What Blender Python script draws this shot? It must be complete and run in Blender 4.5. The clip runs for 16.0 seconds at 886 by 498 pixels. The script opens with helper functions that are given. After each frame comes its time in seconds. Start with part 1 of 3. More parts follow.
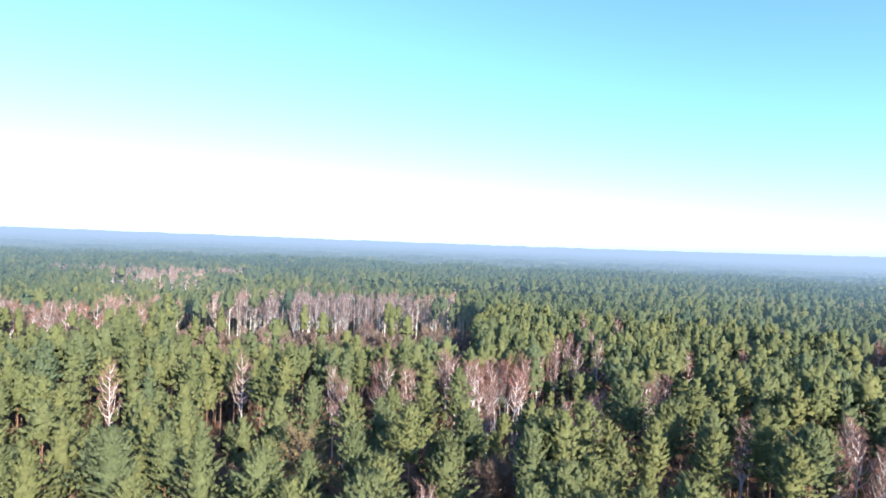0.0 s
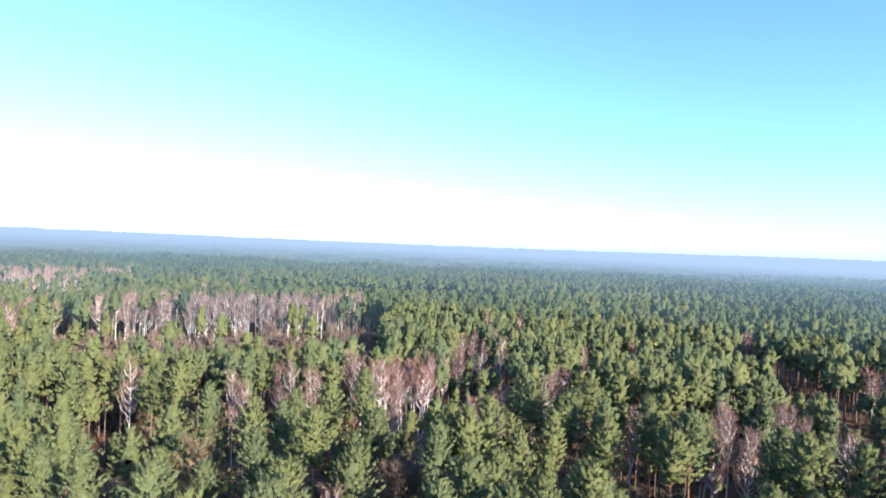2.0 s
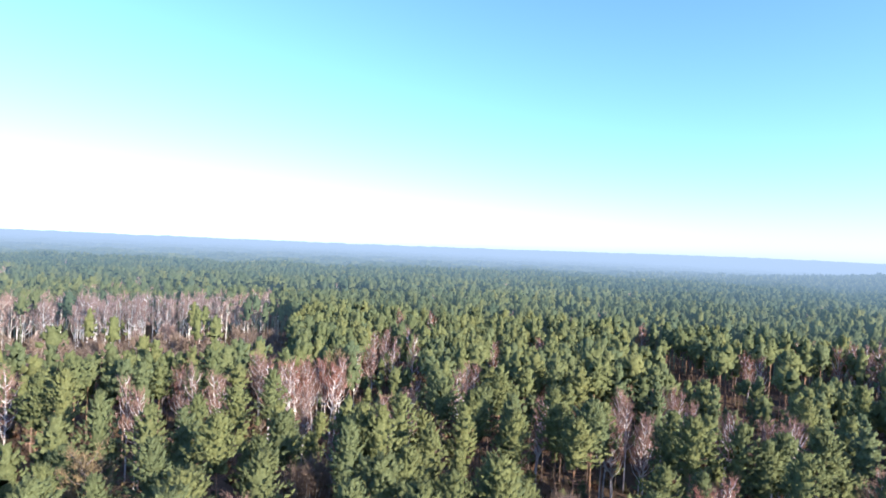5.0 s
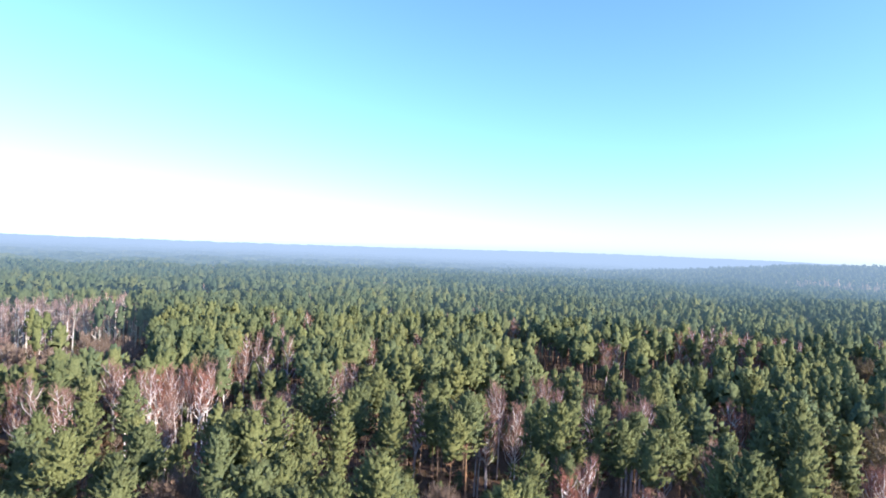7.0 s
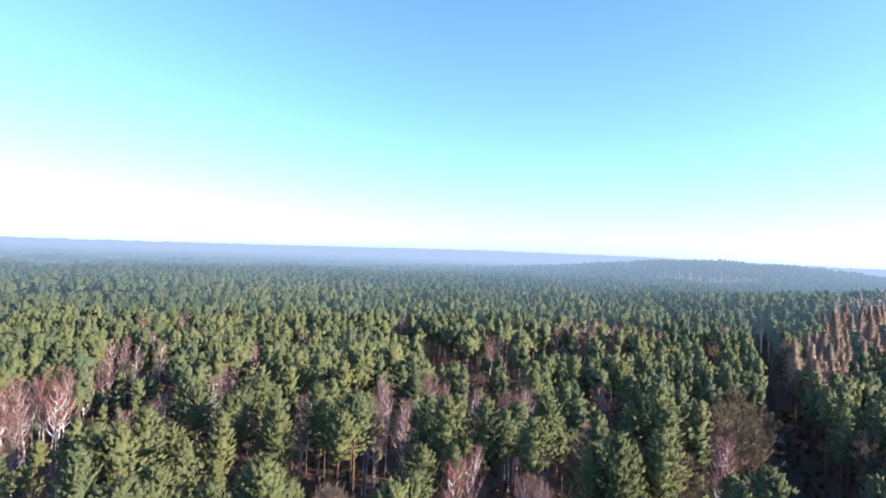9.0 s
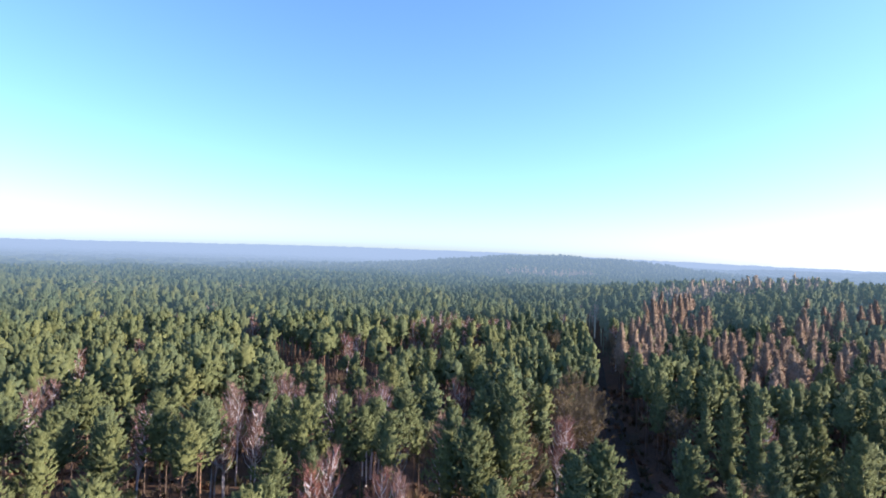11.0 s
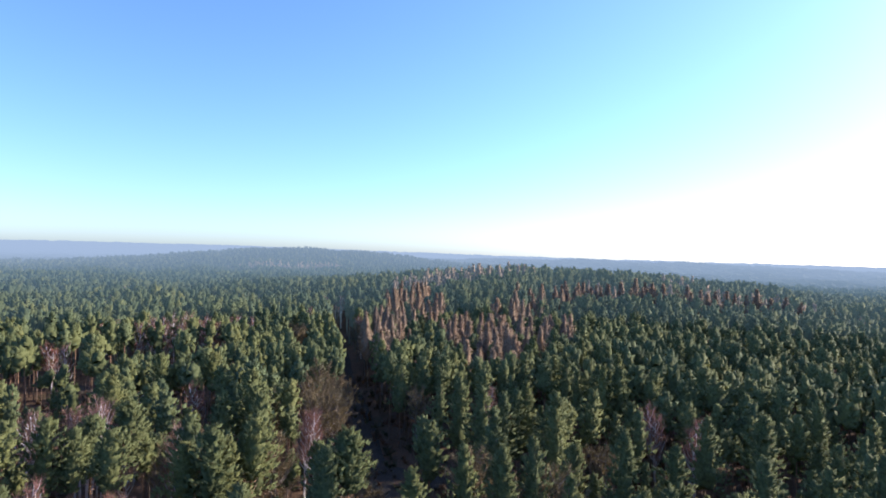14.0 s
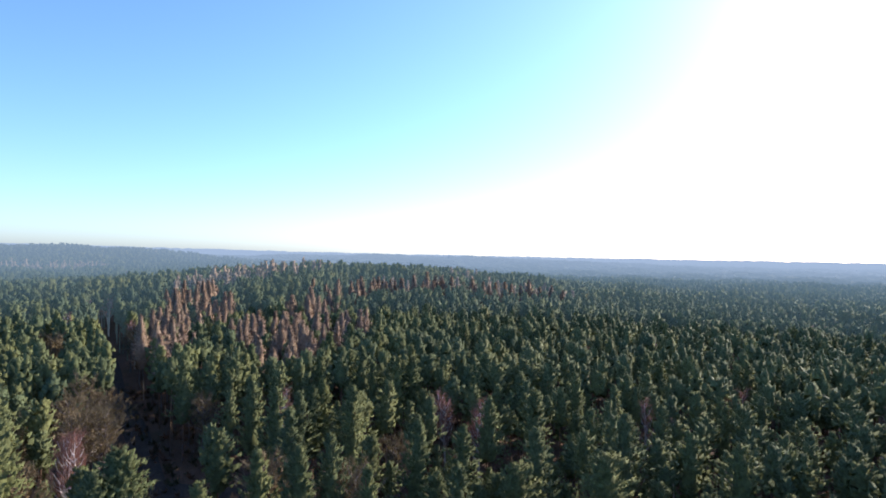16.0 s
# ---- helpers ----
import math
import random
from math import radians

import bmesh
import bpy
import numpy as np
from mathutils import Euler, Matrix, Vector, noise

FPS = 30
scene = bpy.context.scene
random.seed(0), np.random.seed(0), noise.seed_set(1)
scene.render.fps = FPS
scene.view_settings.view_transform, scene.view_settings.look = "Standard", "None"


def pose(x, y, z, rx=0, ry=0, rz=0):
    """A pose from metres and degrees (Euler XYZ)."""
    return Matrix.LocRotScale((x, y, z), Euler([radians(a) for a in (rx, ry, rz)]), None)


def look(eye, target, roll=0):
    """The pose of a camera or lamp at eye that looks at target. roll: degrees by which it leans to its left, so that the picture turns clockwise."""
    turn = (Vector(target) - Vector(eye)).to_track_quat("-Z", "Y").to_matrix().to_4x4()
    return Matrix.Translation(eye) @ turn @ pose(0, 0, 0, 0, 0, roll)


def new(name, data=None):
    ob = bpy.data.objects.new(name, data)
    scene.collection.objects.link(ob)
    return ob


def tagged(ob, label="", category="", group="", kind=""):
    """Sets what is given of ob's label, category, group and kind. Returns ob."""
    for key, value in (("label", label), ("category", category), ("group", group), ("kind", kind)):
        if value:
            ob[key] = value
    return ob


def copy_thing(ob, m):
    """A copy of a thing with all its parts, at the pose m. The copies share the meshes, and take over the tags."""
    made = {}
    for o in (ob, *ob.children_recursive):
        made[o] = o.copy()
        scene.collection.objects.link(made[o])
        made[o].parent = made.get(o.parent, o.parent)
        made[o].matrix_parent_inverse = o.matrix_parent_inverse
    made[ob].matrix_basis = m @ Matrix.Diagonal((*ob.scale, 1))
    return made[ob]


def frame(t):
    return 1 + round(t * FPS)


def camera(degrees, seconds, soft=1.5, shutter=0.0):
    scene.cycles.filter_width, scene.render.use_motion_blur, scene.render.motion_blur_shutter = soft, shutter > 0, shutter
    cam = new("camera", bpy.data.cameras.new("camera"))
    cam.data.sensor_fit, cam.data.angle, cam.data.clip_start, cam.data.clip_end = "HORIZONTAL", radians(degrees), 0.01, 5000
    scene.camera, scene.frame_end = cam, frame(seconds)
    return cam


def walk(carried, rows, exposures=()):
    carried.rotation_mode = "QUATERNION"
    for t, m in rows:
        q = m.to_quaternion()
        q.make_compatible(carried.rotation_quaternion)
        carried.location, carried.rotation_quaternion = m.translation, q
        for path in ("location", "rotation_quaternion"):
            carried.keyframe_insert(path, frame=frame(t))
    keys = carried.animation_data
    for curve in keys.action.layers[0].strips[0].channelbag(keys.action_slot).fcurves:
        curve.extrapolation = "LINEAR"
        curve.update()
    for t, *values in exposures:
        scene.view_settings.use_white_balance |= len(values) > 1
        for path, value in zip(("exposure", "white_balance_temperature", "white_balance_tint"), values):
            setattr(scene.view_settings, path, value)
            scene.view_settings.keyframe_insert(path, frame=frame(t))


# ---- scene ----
# ---------------------------------------------------------------- camera
cam = camera(75.5, 16.0, soft=1.8)
EYE = (0.0, 0.0, 50.0)
# seconds, heading to the right, tilt up, lean (degrees)
TURNS = [
    (0, 0.00, -0.86, 2.37),
    (0.5, 2.30, -0.82, 2.57),
    (1, 4.96, -0.72, 2.56),
    (1.5, 7.40, -0.62, 2.62),
    (2, 9.29, -0.58, 2.70),
    (2.5, 11.05, -0.50, 2.70),
    (3, 12.42, -0.44, 2.71),
    (3.5, 13.49, -0.41, 2.65),
    (3.7, 13.88, -0.40, 2.66),
    (5.8, 22.41, -0.26, 2.72),
    (6, 23.74, -0.22, 2.70),
    (6.5, 27.36, -0.08, 2.65),
    (7, 30.26, -0.00, 2.53),
    (7.5, 32.71, 0.07, 2.63),
    (8, 35.40, 0.15, 2.55),
    (8.2, 36.58, 0.17, 2.50),
    (10.3, 50.34, 0.30, 2.22),
    (10.5, 51.84, 0.33, 2.19),
    (11, 55.71, 0.36, 2.14),
    (11.5, 59.71, 0.40, 2.00),
    (12, 63.89, 0.40, 1.88),
    (12.5, 67.93, 0.37, 1.78),
    (13, 71.97, 0.37, 1.58),
    (13.5, 76.20, 0.35, 1.53),
    (14, 80.78, 0.36, 1.38),
    (14.5, 85.42, 0.36, 1.33),
    (15, 90.56, 0.34, 1.15),
    (15.5, 96.02, 0.31, 0.91),
    (16, 101.01, 0.32, 0.93),
]
PATH = [(t, pose(*EYE, 90 + tilt, 0, -heading) @ pose(0, 0, 0, 0, 0, lean)) for t, heading, tilt, lean in TURNS]
walk(cam, PATH, exposures=[(0.0, 1.80, 6050, 10), (7.5, 1.77, 6050, 13), (11.0, 1.55, 6100, 16), (16.0, 1.32, 6250, 14)])

# ---------------------------------------------------------------- sky and sun
SUN_AZ, SUN_EL = 148.0, 23.0
world = bpy.data.worlds.new("world")
scene.world = world
world.use_nodes = True
wn, wl = world.node_tree.nodes, world.node_tree.links
sky = wn.new("ShaderNodeTexSky")
sky.sky_type, sky.sun_disc = "NISHITA", False
sky.sun_elevation, sky.sun_rotation = radians(SUN_EL), radians(SUN_AZ)
sky.altitude, sky.air_density, sky.dust_density, sky.ozone_density = 100, 1.0, 0.7, 5.0
tone = wn.new("ShaderNodeMix")
tone.data_type, tone.blend_type = "RGBA", "MULTIPLY"
tone.inputs[0].default_value, tone.inputs[7].default_value = 1.0, (0.88, 0.96, 1.12, 1)
wl.new(sky.outputs["Color"], tone.inputs[6])
wl.new(tone.outputs[2], wn["Background"].inputs["Color"])
wn["Background"].inputs["Strength"].default_value = 0.113

sun_data = bpy.data.lights.new("sun", "SUN")
sun_data.energy, sun_data.angle, sun_data.color = 3.8, radians(1.0), (1.0, 0.91, 0.78)
sun = new("sun", sun_data)
sa, se = radians(SUN_AZ), radians(SUN_EL)
sun.matrix_world = look((math.sin(sa) * math.cos(se) * 300, math.cos(sa) * math.cos(se) * 300, math.sin(se) * 300), (0, 0, 0))


# ---------------------------------------------------------------- materials
def material(name):
    m = bpy.data.materials.new(name)
    m.use_nodes = True
    nt = m.node_tree
    return m, nt, nt.nodes["Principled BSDF"], nt.nodes["Material Output"]


def ramp(nt, fac, stops):
    r = nt.nodes.new("ShaderNodeValToRGB")
    e = r.color_ramp.elements
    while len(e) < len(stops):
        e.new(0.5)
    for k, (p, c) in zip(e, stops):
        k.position, k.color = p, (*c, 1)
    nt.links.new(fac, r.inputs["Fac"])
    return r.outputs["Color"]


def noise_at(nt, scale, detail=3.0, rough=0.55, coord="Object"):
    if coord == "World":
        co = nt.nodes.new("ShaderNodeNewGeometry").outputs["Position"]
    else:
        co = nt.nodes.new("ShaderNodeTexCoord").outputs[coord]
    n = nt.nodes.new("ShaderNodeTexNoise")
    n.inputs["Scale"].default_value, n.inputs["Detail"].default_value = scale, detail
    n.inputs["Roughness"].default_value = rough
    nt.links.new(co, n.inputs["Vector"])
    return n.outputs["Fac"]


def math_node(nt, op, a, b, c=None):
    n = nt.nodes.new("ShaderNodeMath")
    n.operation = op
    for i, v in enumerate((a, b, c)):
        if v is None:
            continue
        if isinstance(v, (int, float)):
            n.inputs[i].default_value = v
        else:
            nt.links.new(v, n.inputs[i])
    return n.outputs[0]


def mix(nt, fac, a, b, mode="MIX"):
    n = nt.nodes.new("ShaderNodeMix")
    n.data_type, n.blend_type = "RGBA", mode
    for key, v in (("Factor", fac), ("A", a), ("B", b)):
        sock = [s for s in n.inputs if s.name == key and s.enabled][0]
        if isinstance(v, (int, float)):
            sock.default_value = v
        elif isinstance(v, tuple):
            sock.default_value = (*v, 1)
        else:
            nt.links.new(v, sock)
    return [s for s in n.outputs if s.enabled][0]


def foliage(name, stops, through_light=0.25, stand=None, rough=0.8, gloss=0.06, relief=0.0):
    """Leaves, needles or twigs: a tint for each tree, a tint for each stand, and a fine mottle."""
    m, nt, p, out = material(name)
    at = nt.nodes.new("ShaderNodeAttribute")
    at.attribute_name = "tree_tint"
    ob = nt.nodes.new("ShaderNodeObjectInfo")
    tint = math_node(nt, "FRACT", math_node(nt, "ADD", at.outputs["Fac"], ob.outputs["Random"]), 0.0)
    col = ramp(nt, tint, stops)
    if stand:
        big = ramp(nt, noise_at(nt, 0.012, 2, 0.5, "World"), [(0.38, (0, 0, 0)), (0.62, (1, 1, 1))])
        col = mix(nt, math_node(nt, "MULTIPLY", big, 0.40), col, stand)
    fine = ramp(nt, noise_at(nt, 1.5, 4, 0.65, "World"), [(0.3, (0.66, 0.66, 0.66)), (0.7, (1.3, 1.3, 1.3))])
    col = mix(nt, 1.0, col, fine, "MULTIPLY")
    nt.links.new(col, p.inputs["Base Color"])
    p.inputs["Roughness"].default_value, p.inputs["Specular IOR Level"].default_value = rough, gloss
    tr = nt.nodes.new("ShaderNodeBsdfTranslucent")
    if relief:
        b = nt.nodes.new("ShaderNodeBump")
        b.inputs["Strength"].default_value, b.inputs["Distance"].default_value = 1.0, relief
        nt.links.new(noise_at(nt, 2.2, 4, 0.65, "World"), b.inputs["Height"])
        nt.links.new(b.outputs[0], p.inputs["Normal"])
    nt.links.new(mix(nt, 1.0, col, (through_light,) * 3, "MULTIPLY"), tr.inputs["Color"])
    both = nt.nodes.new("ShaderNodeAddShader")
    nt.links.new(p.outputs[0], both.inputs[0])
    nt.links.new(tr.outputs[0], both.inputs[1])
    nt.links.new(both.outputs[0], out.inputs["Surface"])
    return m


PINE_STOPS = [(0.0, (0.062, 0.077, 0.038)), (0.3, (0.097, 0.103, 0.042)), (0.55, (0.064, 0.082, 0.046)), (0.8, (0.112, 0.111, 0.040)), (1.0, (0.052, 0.070, 0.040))]
NEEDLES = foliage("pine_needles", [(0.0, (0.070, 0.082, 0.036)), (0.3, (0.106, 0.111, 0.042)), (0.55, (0.070, 0.088, 0.045)), (0.8, (0.120, 0.118, 0.042)),
                                   (1.0, (0.058, 0.074, 0.038))], 0.45, (0.114, 0.115, 0.043), relief=0.1)
LARCH = foliage("larch_needles", [(0.0, (0.190, 0.126, 0.082)), (0.35, (0.240, 0.168, 0.110)), (0.65, (0.158, 0.112, 0.079)),
                                  (1.0, (0.222, 0.146, 0.092))], 0.45, relief=0.1)
TWIGS = foliage("birch_twigs", [(0.0, (0.215, 0.106, 0.078)), (0.4, (0.245, 0.142, 0.106)), (0.7, (0.205, 0.122, 0.096)),
                                (1.0, (0.255, 0.112, 0.078))], 0.28)
BROWN = foliage("withered_leaves", [(0.0, (0.165, 0.122, 0.064)), (0.5, (0.205, 0.146, 0.078)), (1.0, (0.145, 0.112, 0.062))], 0.2)
SHRUB = foliage("shrub_twigs", [(0.0, (0.15, 0.105, 0.078)), (0.5, (0.20, 0.145, 0.108)), (1.0, (0.17, 0.115, 0.080))], 0.2)
BUSH = foliage("undergrowth_leaves", [(0.0, (0.13, 0.066, 0.040)), (0.35, (0.10, 0.07, 0.042)), (0.7, (0.066, 0.066, 0.034)),
                                      (1.0, (0.15, 0.082, 0.048))], 0.2)


def bark(name, low, high, z0, z1, patch, rough=0.85):
    """Bark that changes from the foot to the top of the trunk, with darker scales."""
    m, nt, p, out = material(name)
    co = nt.nodes.new("ShaderNodeTexCoord")
    sep = nt.nodes.new("ShaderNodeSeparateXYZ")
    nt.links.new(co.outputs["Object"], sep.inputs[0])
    up = nt.nodes.new("ShaderNodeMapRange")
    up.inputs["From Min"].default_value, up.inputs["From Max"].default_value = z0, z1
    nt.links.new(sep.outputs["Z"], up.inputs["Value"])
    col = mix(nt, up.outputs[0], low, high)
    spots = ramp(nt, noise_at(nt, 3.5, 5, 0.7), [(0.40, (1, 1, 1)), (0.62, (0, 0, 0))])
    col = mix(nt, math_node(nt, "MULTIPLY", spots, 0.7), patch, col) if patch else col
    nt.links.new(col, p.inputs["Base Color"])
    p.inputs["Roughness"].default_value = rough
    b = nt.nodes.new("ShaderNodeBump")
    b.inputs["Strength"].default_value, b.inputs["Distance"].default_value = 0.6, 0.05
    nt.links.new(noise_at(nt, 9.0, 4, 0.6), b.inputs["Height"])
    nt.links.new(b.outputs[0], p.inputs["Normal"])
    return m


PINE_BARK = bark("pine_bark", (0.17, 0.115, 0.085), (0.42, 0.215, 0.105), 3.0, 10.0, (0.12, 0.075, 0.05))
BIRCH_BARK = bark("birch_bark", (0.70, 0.65, 0.60), (0.82, 0.76, 0.70), 1.0, 12.0, (0.34, 0.27, 0.24), 0.7)
PALE_BARK = bark("pale_grey_bark", (0.34, 0.29, 0.24), (0.46, 0.39, 0.33), 1.0, 9.0, (0.18, 0.14, 0.11))
GREY_BARK = bark("grey_bark", (0.20, 0.165, 0.13), (0.26, 0.20, 0.15), 1.0, 10.0, (0.12, 0.09, 0.07))


def soil(name, stops, scale):
    m, nt, p, out = material(name)
    a = noise_at(nt, scale, 6, 0.65, "World")
    col = ramp(nt, a, stops)
    fine = ramp(nt, noise_at(nt, 2.3, 5, 0.7, "World"), [(0.25, (0.55, 0.52, 0.50)), (0.75, (1.35, 1.3, 1.25))])
    col = mix(nt, 1.0, col, fine, "MULTIPLY")
    nt.links.new(col, p.inputs["Base Color"])
    p.inputs["Roughness"].default_value, p.inputs["Specular IOR Level"].default_value = 0.95, 0.1
    b = nt.nodes.new("ShaderNodeBump")
    b.inputs["Strength"].default_value, b.inputs["Distance"].default_value = 0.8, 0.3
    nt.links.new(noise_at(nt, 1.6, 5, 0.7, "World"), b.inputs["Height"])
    nt.links.new(b.outputs[0], p.inputs["Normal"])
    return m


LITTER = soil("forest_floor", [(0.25, (0.056, 0.052, 0.030)), (0.45, (0.105, 0.066, 0.042)), (0.6, (0.138, 0.082, 0.050)), (0.8, (0.066, 0.062, 0.036))], 0.06)
TRACK = soil("track_soil", [(0.3, (0.055, 0.044, 0.034)), (0.7, (0.082, 0.064, 0.048))], 0.2)


def painted_haze_material(name, stops):
    """Backdrop of far woods; painted haze glows more and more towards the horizon."""
    m, nt, p, out = material(name)
    at = nt.nodes.new("ShaderNodeAttribute")
    at.attribute_name = "tree_tint"
    col = ramp(nt, at.outputs["Fac"], stops)
    stand = ramp(nt, noise_at(nt, 0.008, 3, 0.6, "World"), [(0.35, (0.78, 0.84, 0.90)), (0.65, (1.2, 1.15, 1.0))])
    col = mix(nt, 1.0, col, stand, "MULTIPLY")
    nt.links.new(col, p.inputs["Base Color"])
    tr = nt.nodes.new("ShaderNodeBsdfTranslucent")
    nt.links.new(mix(nt, 1.0, col, (0.4, 0.4, 0.4), "MULTIPLY"), tr.inputs["Color"])
    both = nt.nodes.new("ShaderNodeAddShader")
    nt.links.new(p.outputs[0], both.inputs[0])
    nt.links.new(tr.outputs[0], both.inputs[1])
    p.inputs["Roughness"].default_value, p.inputs["Specular IOR Level"].default_value = 0.9, 0.1
    # haze is put in as bluish emission, by distance from the origin
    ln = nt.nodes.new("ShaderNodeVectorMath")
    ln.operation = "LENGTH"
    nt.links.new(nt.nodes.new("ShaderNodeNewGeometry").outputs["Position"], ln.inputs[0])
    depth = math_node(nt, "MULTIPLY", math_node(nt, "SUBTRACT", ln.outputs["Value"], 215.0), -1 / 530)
    painted_haze = math_node(nt, "SUBTRACT", 1.0, math_node(nt, "EXPONENT", math_node(nt, "MINIMUM", depth, 0.0), 0.0))
    haze_glow = nt.nodes.new("ShaderNodeEmission")
    nt.links.new(ramp(nt, painted_haze, [(0.0, (0.050, 0.083, 0.100)), (0.6, (0.070, 0.110, 0.145)), (1.0, (0.155, 0.203, 0.272))]), haze_glow.inputs["Color"])
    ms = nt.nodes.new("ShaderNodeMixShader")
    nt.links.new(painted_haze, ms.inputs[0])
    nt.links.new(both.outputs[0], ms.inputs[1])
    nt.links.new(haze_glow.outputs[0], ms.inputs[2])
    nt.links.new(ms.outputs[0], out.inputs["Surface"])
    return m


FAR_GREEN = painted_haze_material("far_green_woods", PINE_STOPS)
FAR_LARCH = painted_haze_material("far_brown_larches", [(0.0, (0.22, 0.150, 0.103)), (0.5, (0.275, 0.195, 0.138)), (1.0, (0.19, 0.137, 0.103))])
FAR_TWIGS = painted_haze_material("far_bare_twigs", [(0.0, (0.235, 0.142, 0.112)), (0.5, (0.270, 0.175, 0.142)), (1.0, (0.240, 0.148, 0.118))])
FAR_STEMS = painted_haze_material("far_pale_stems", [(0.0, (0.50, 0.43, 0.38)), (1.0, (0.68, 0.60, 0.53))])


# ---------------------------------------------------------------- lie of the land
def polar(az, d):
    return d * math.sin(radians(az)), d * math.cos(radians(az))


# bearing, distance, height, half width along and across the bearing
HILLS = [(92, 410, 20, 88, 125), (67, 1050, 31, 120, 200), (97, 1450, 23, 170, 450)]


def ground_z(x, y):
    x, y = np.asarray(x, float), np.asarray(y, float)
    z = np.zeros_like(x)
    for az, d, h, along, across in HILLS:
        (cx, cy), a = polar(az, d), radians(az)
        r = (x - cx) * math.sin(a) + (y - cy) * math.cos(a)
        s = (x - cx) * math.cos(a) - (y - cy) * math.sin(a)
        z = z + h * np.exp(-(r / along) ** 2 / 2 - (s / across) ** 2 / 2)
    d, az = np.hypot(x, y), np.degrees(np.arctan2(x, y))
    crest = 50 + 4600 * np.radians(-0.32 + 0.55 * np.exp(-((az - 52) / 22) ** 2 / 2)) - 18
    rise = np.clip((d - 2300) / 2300, 0, 1)
    return z + rise ** 2 * (3 - 2 * rise) * crest


def mesh_from(name, verts, faces, mats, mat_index=None, tint=None, smooth=False, normals=None):
    """A mesh from arrays: verts (n, 3), faces (m, 3 or 4)."""
    verts, faces = np.asarray(verts, np.float32), np.asarray(faces, np.int32)
    me = bpy.data.meshes.new(name)
    m, k = faces.shape
    me.vertices.add(len(verts))
    me.vertices.foreach_set("co", verts.ravel())
    me.loops.add(m * k)
    me.loops.foreach_set("vertex_index", faces.ravel())
    me.polygons.add(m)
    me.polygons.foreach_set("loop_start", np.arange(0, m * k, k, dtype=np.int32))
    for mt in mats:
        me.materials.append(mt)
    if mat_index is not None:
        me.polygons.foreach_set("material_index", np.asarray(mat_index, np.int32))
    if tint is not None:
        me.attributes.new("tree_tint", "FLOAT", "FACE").data.foreach_set("value", np.asarray(tint, np.float32))
    me.polygons.foreach_set("use_smooth", np.full(m, smooth or normals is not None))
    me.update(calc_edges=True)
    if normals is not None:
        me.normals_split_custom_set(np.asarray(normals, np.float32).reshape(-1, 3))
    return me


def polar_sheet(rings, azs, height):
    """A sheet round the origin: rings of radii, closed over all bearings."""
    d, a = np.meshgrid(rings, np.radians(azs), indexing="ij")
    x, y = d * np.sin(a), d * np.cos(a)
    v = np.stack([x, y, height(x, y)], -1).reshape(-1, 3)
    nr, na = len(rings), len(azs)
    i, j = np.meshgrid(np.arange(nr - 1), np.arange(na), indexing="ij")
    jn = (j + 1) % na
    f = np.stack([i * na + j, i * na + jn, (i + 1) * na + jn, (i + 1) * na + j], -1).reshape(-1, 4)
    return v, f[:, ::-1]


rings = np.concatenate([[0.001, 8], np.arange(20, 1000, 14), 1000 * 1.035 ** np.arange(1, 46)])
gv, gf = polar_sheet(rings, np.arange(0, 360, 1.5), ground_z)
ground = new("ground", mesh_from("ground", gv, gf, [LITTER], smooth=True))
tagged(ground, "rust-brown forest floor of litter and bracken", "ground", kind="structure")

rng = np.random.default_rng(11)


def canopy_sheet(name, r0, r1, step, mat, label):
    """Closed tree tops of the far woods, one peak for about every crown."""
    n = int(math.log(r1 / r0) / step)
    rr = np.concatenate([[r0 - 3], r0 * np.exp(step * np.arange(n + 1))])
    az = np.arange(0, 360, 0.5)
    tops = rng.uniform(10, 20, (len(rr), len(az)))
    tops += 3 * np.sin(np.radians(az) * 37)[None, :] * np.sin(rr / 60)[:, None]
    if r0 < 1000:
        tops[rr < 1090] -= 9 * np.clip(np.minimum(az - 34, 104 - az) / 18, 0, 1)[None, :]
    tops[0] = 0
    v, f = polar_sheet(rr, az, lambda x, y: ground_z(x, y) + tops)
    v[len(az):, :2] *= 1 + rng.normal(0, 0.002, (len(v) - len(az), 1))
    ob = new(name, mesh_from(name, v, f, [mat], tint=rng.uniform(0, 1, len(f))))
    return tagged(ob, label, "forest", kind="structure")


canopy_sheet("backdrop_near_woods", 795, 2000, 0.0075, FAR_GREEN, "far pine woods with painted pale blue-green haze")
canopy_sheet("backdrop_horizon_woods", 2000, 4700, 0.018, FAR_GREEN, "wooded ridge along the horizon with painted pale blue haze")

# two straight rides through the woods that cross
RIDES = [((88, 18), (300, 108), 4.6), ((110, -12), (228, 290), 4.6)]


def ride_distance(x, y):
    best = np.full(np.shape(x), 1e9)
    for (ax, ay), (bx, by), half in RIDES:
        ux, uy = bx - ax, by - ay
        k = np.clip(((x - ax) * ux + (y - ay) * uy) / (ux * ux + uy * uy), 0, 1)
        best = np.minimum(best, np.hypot(x - ax - k * ux, y - ay - k * uy) - half)
    return best


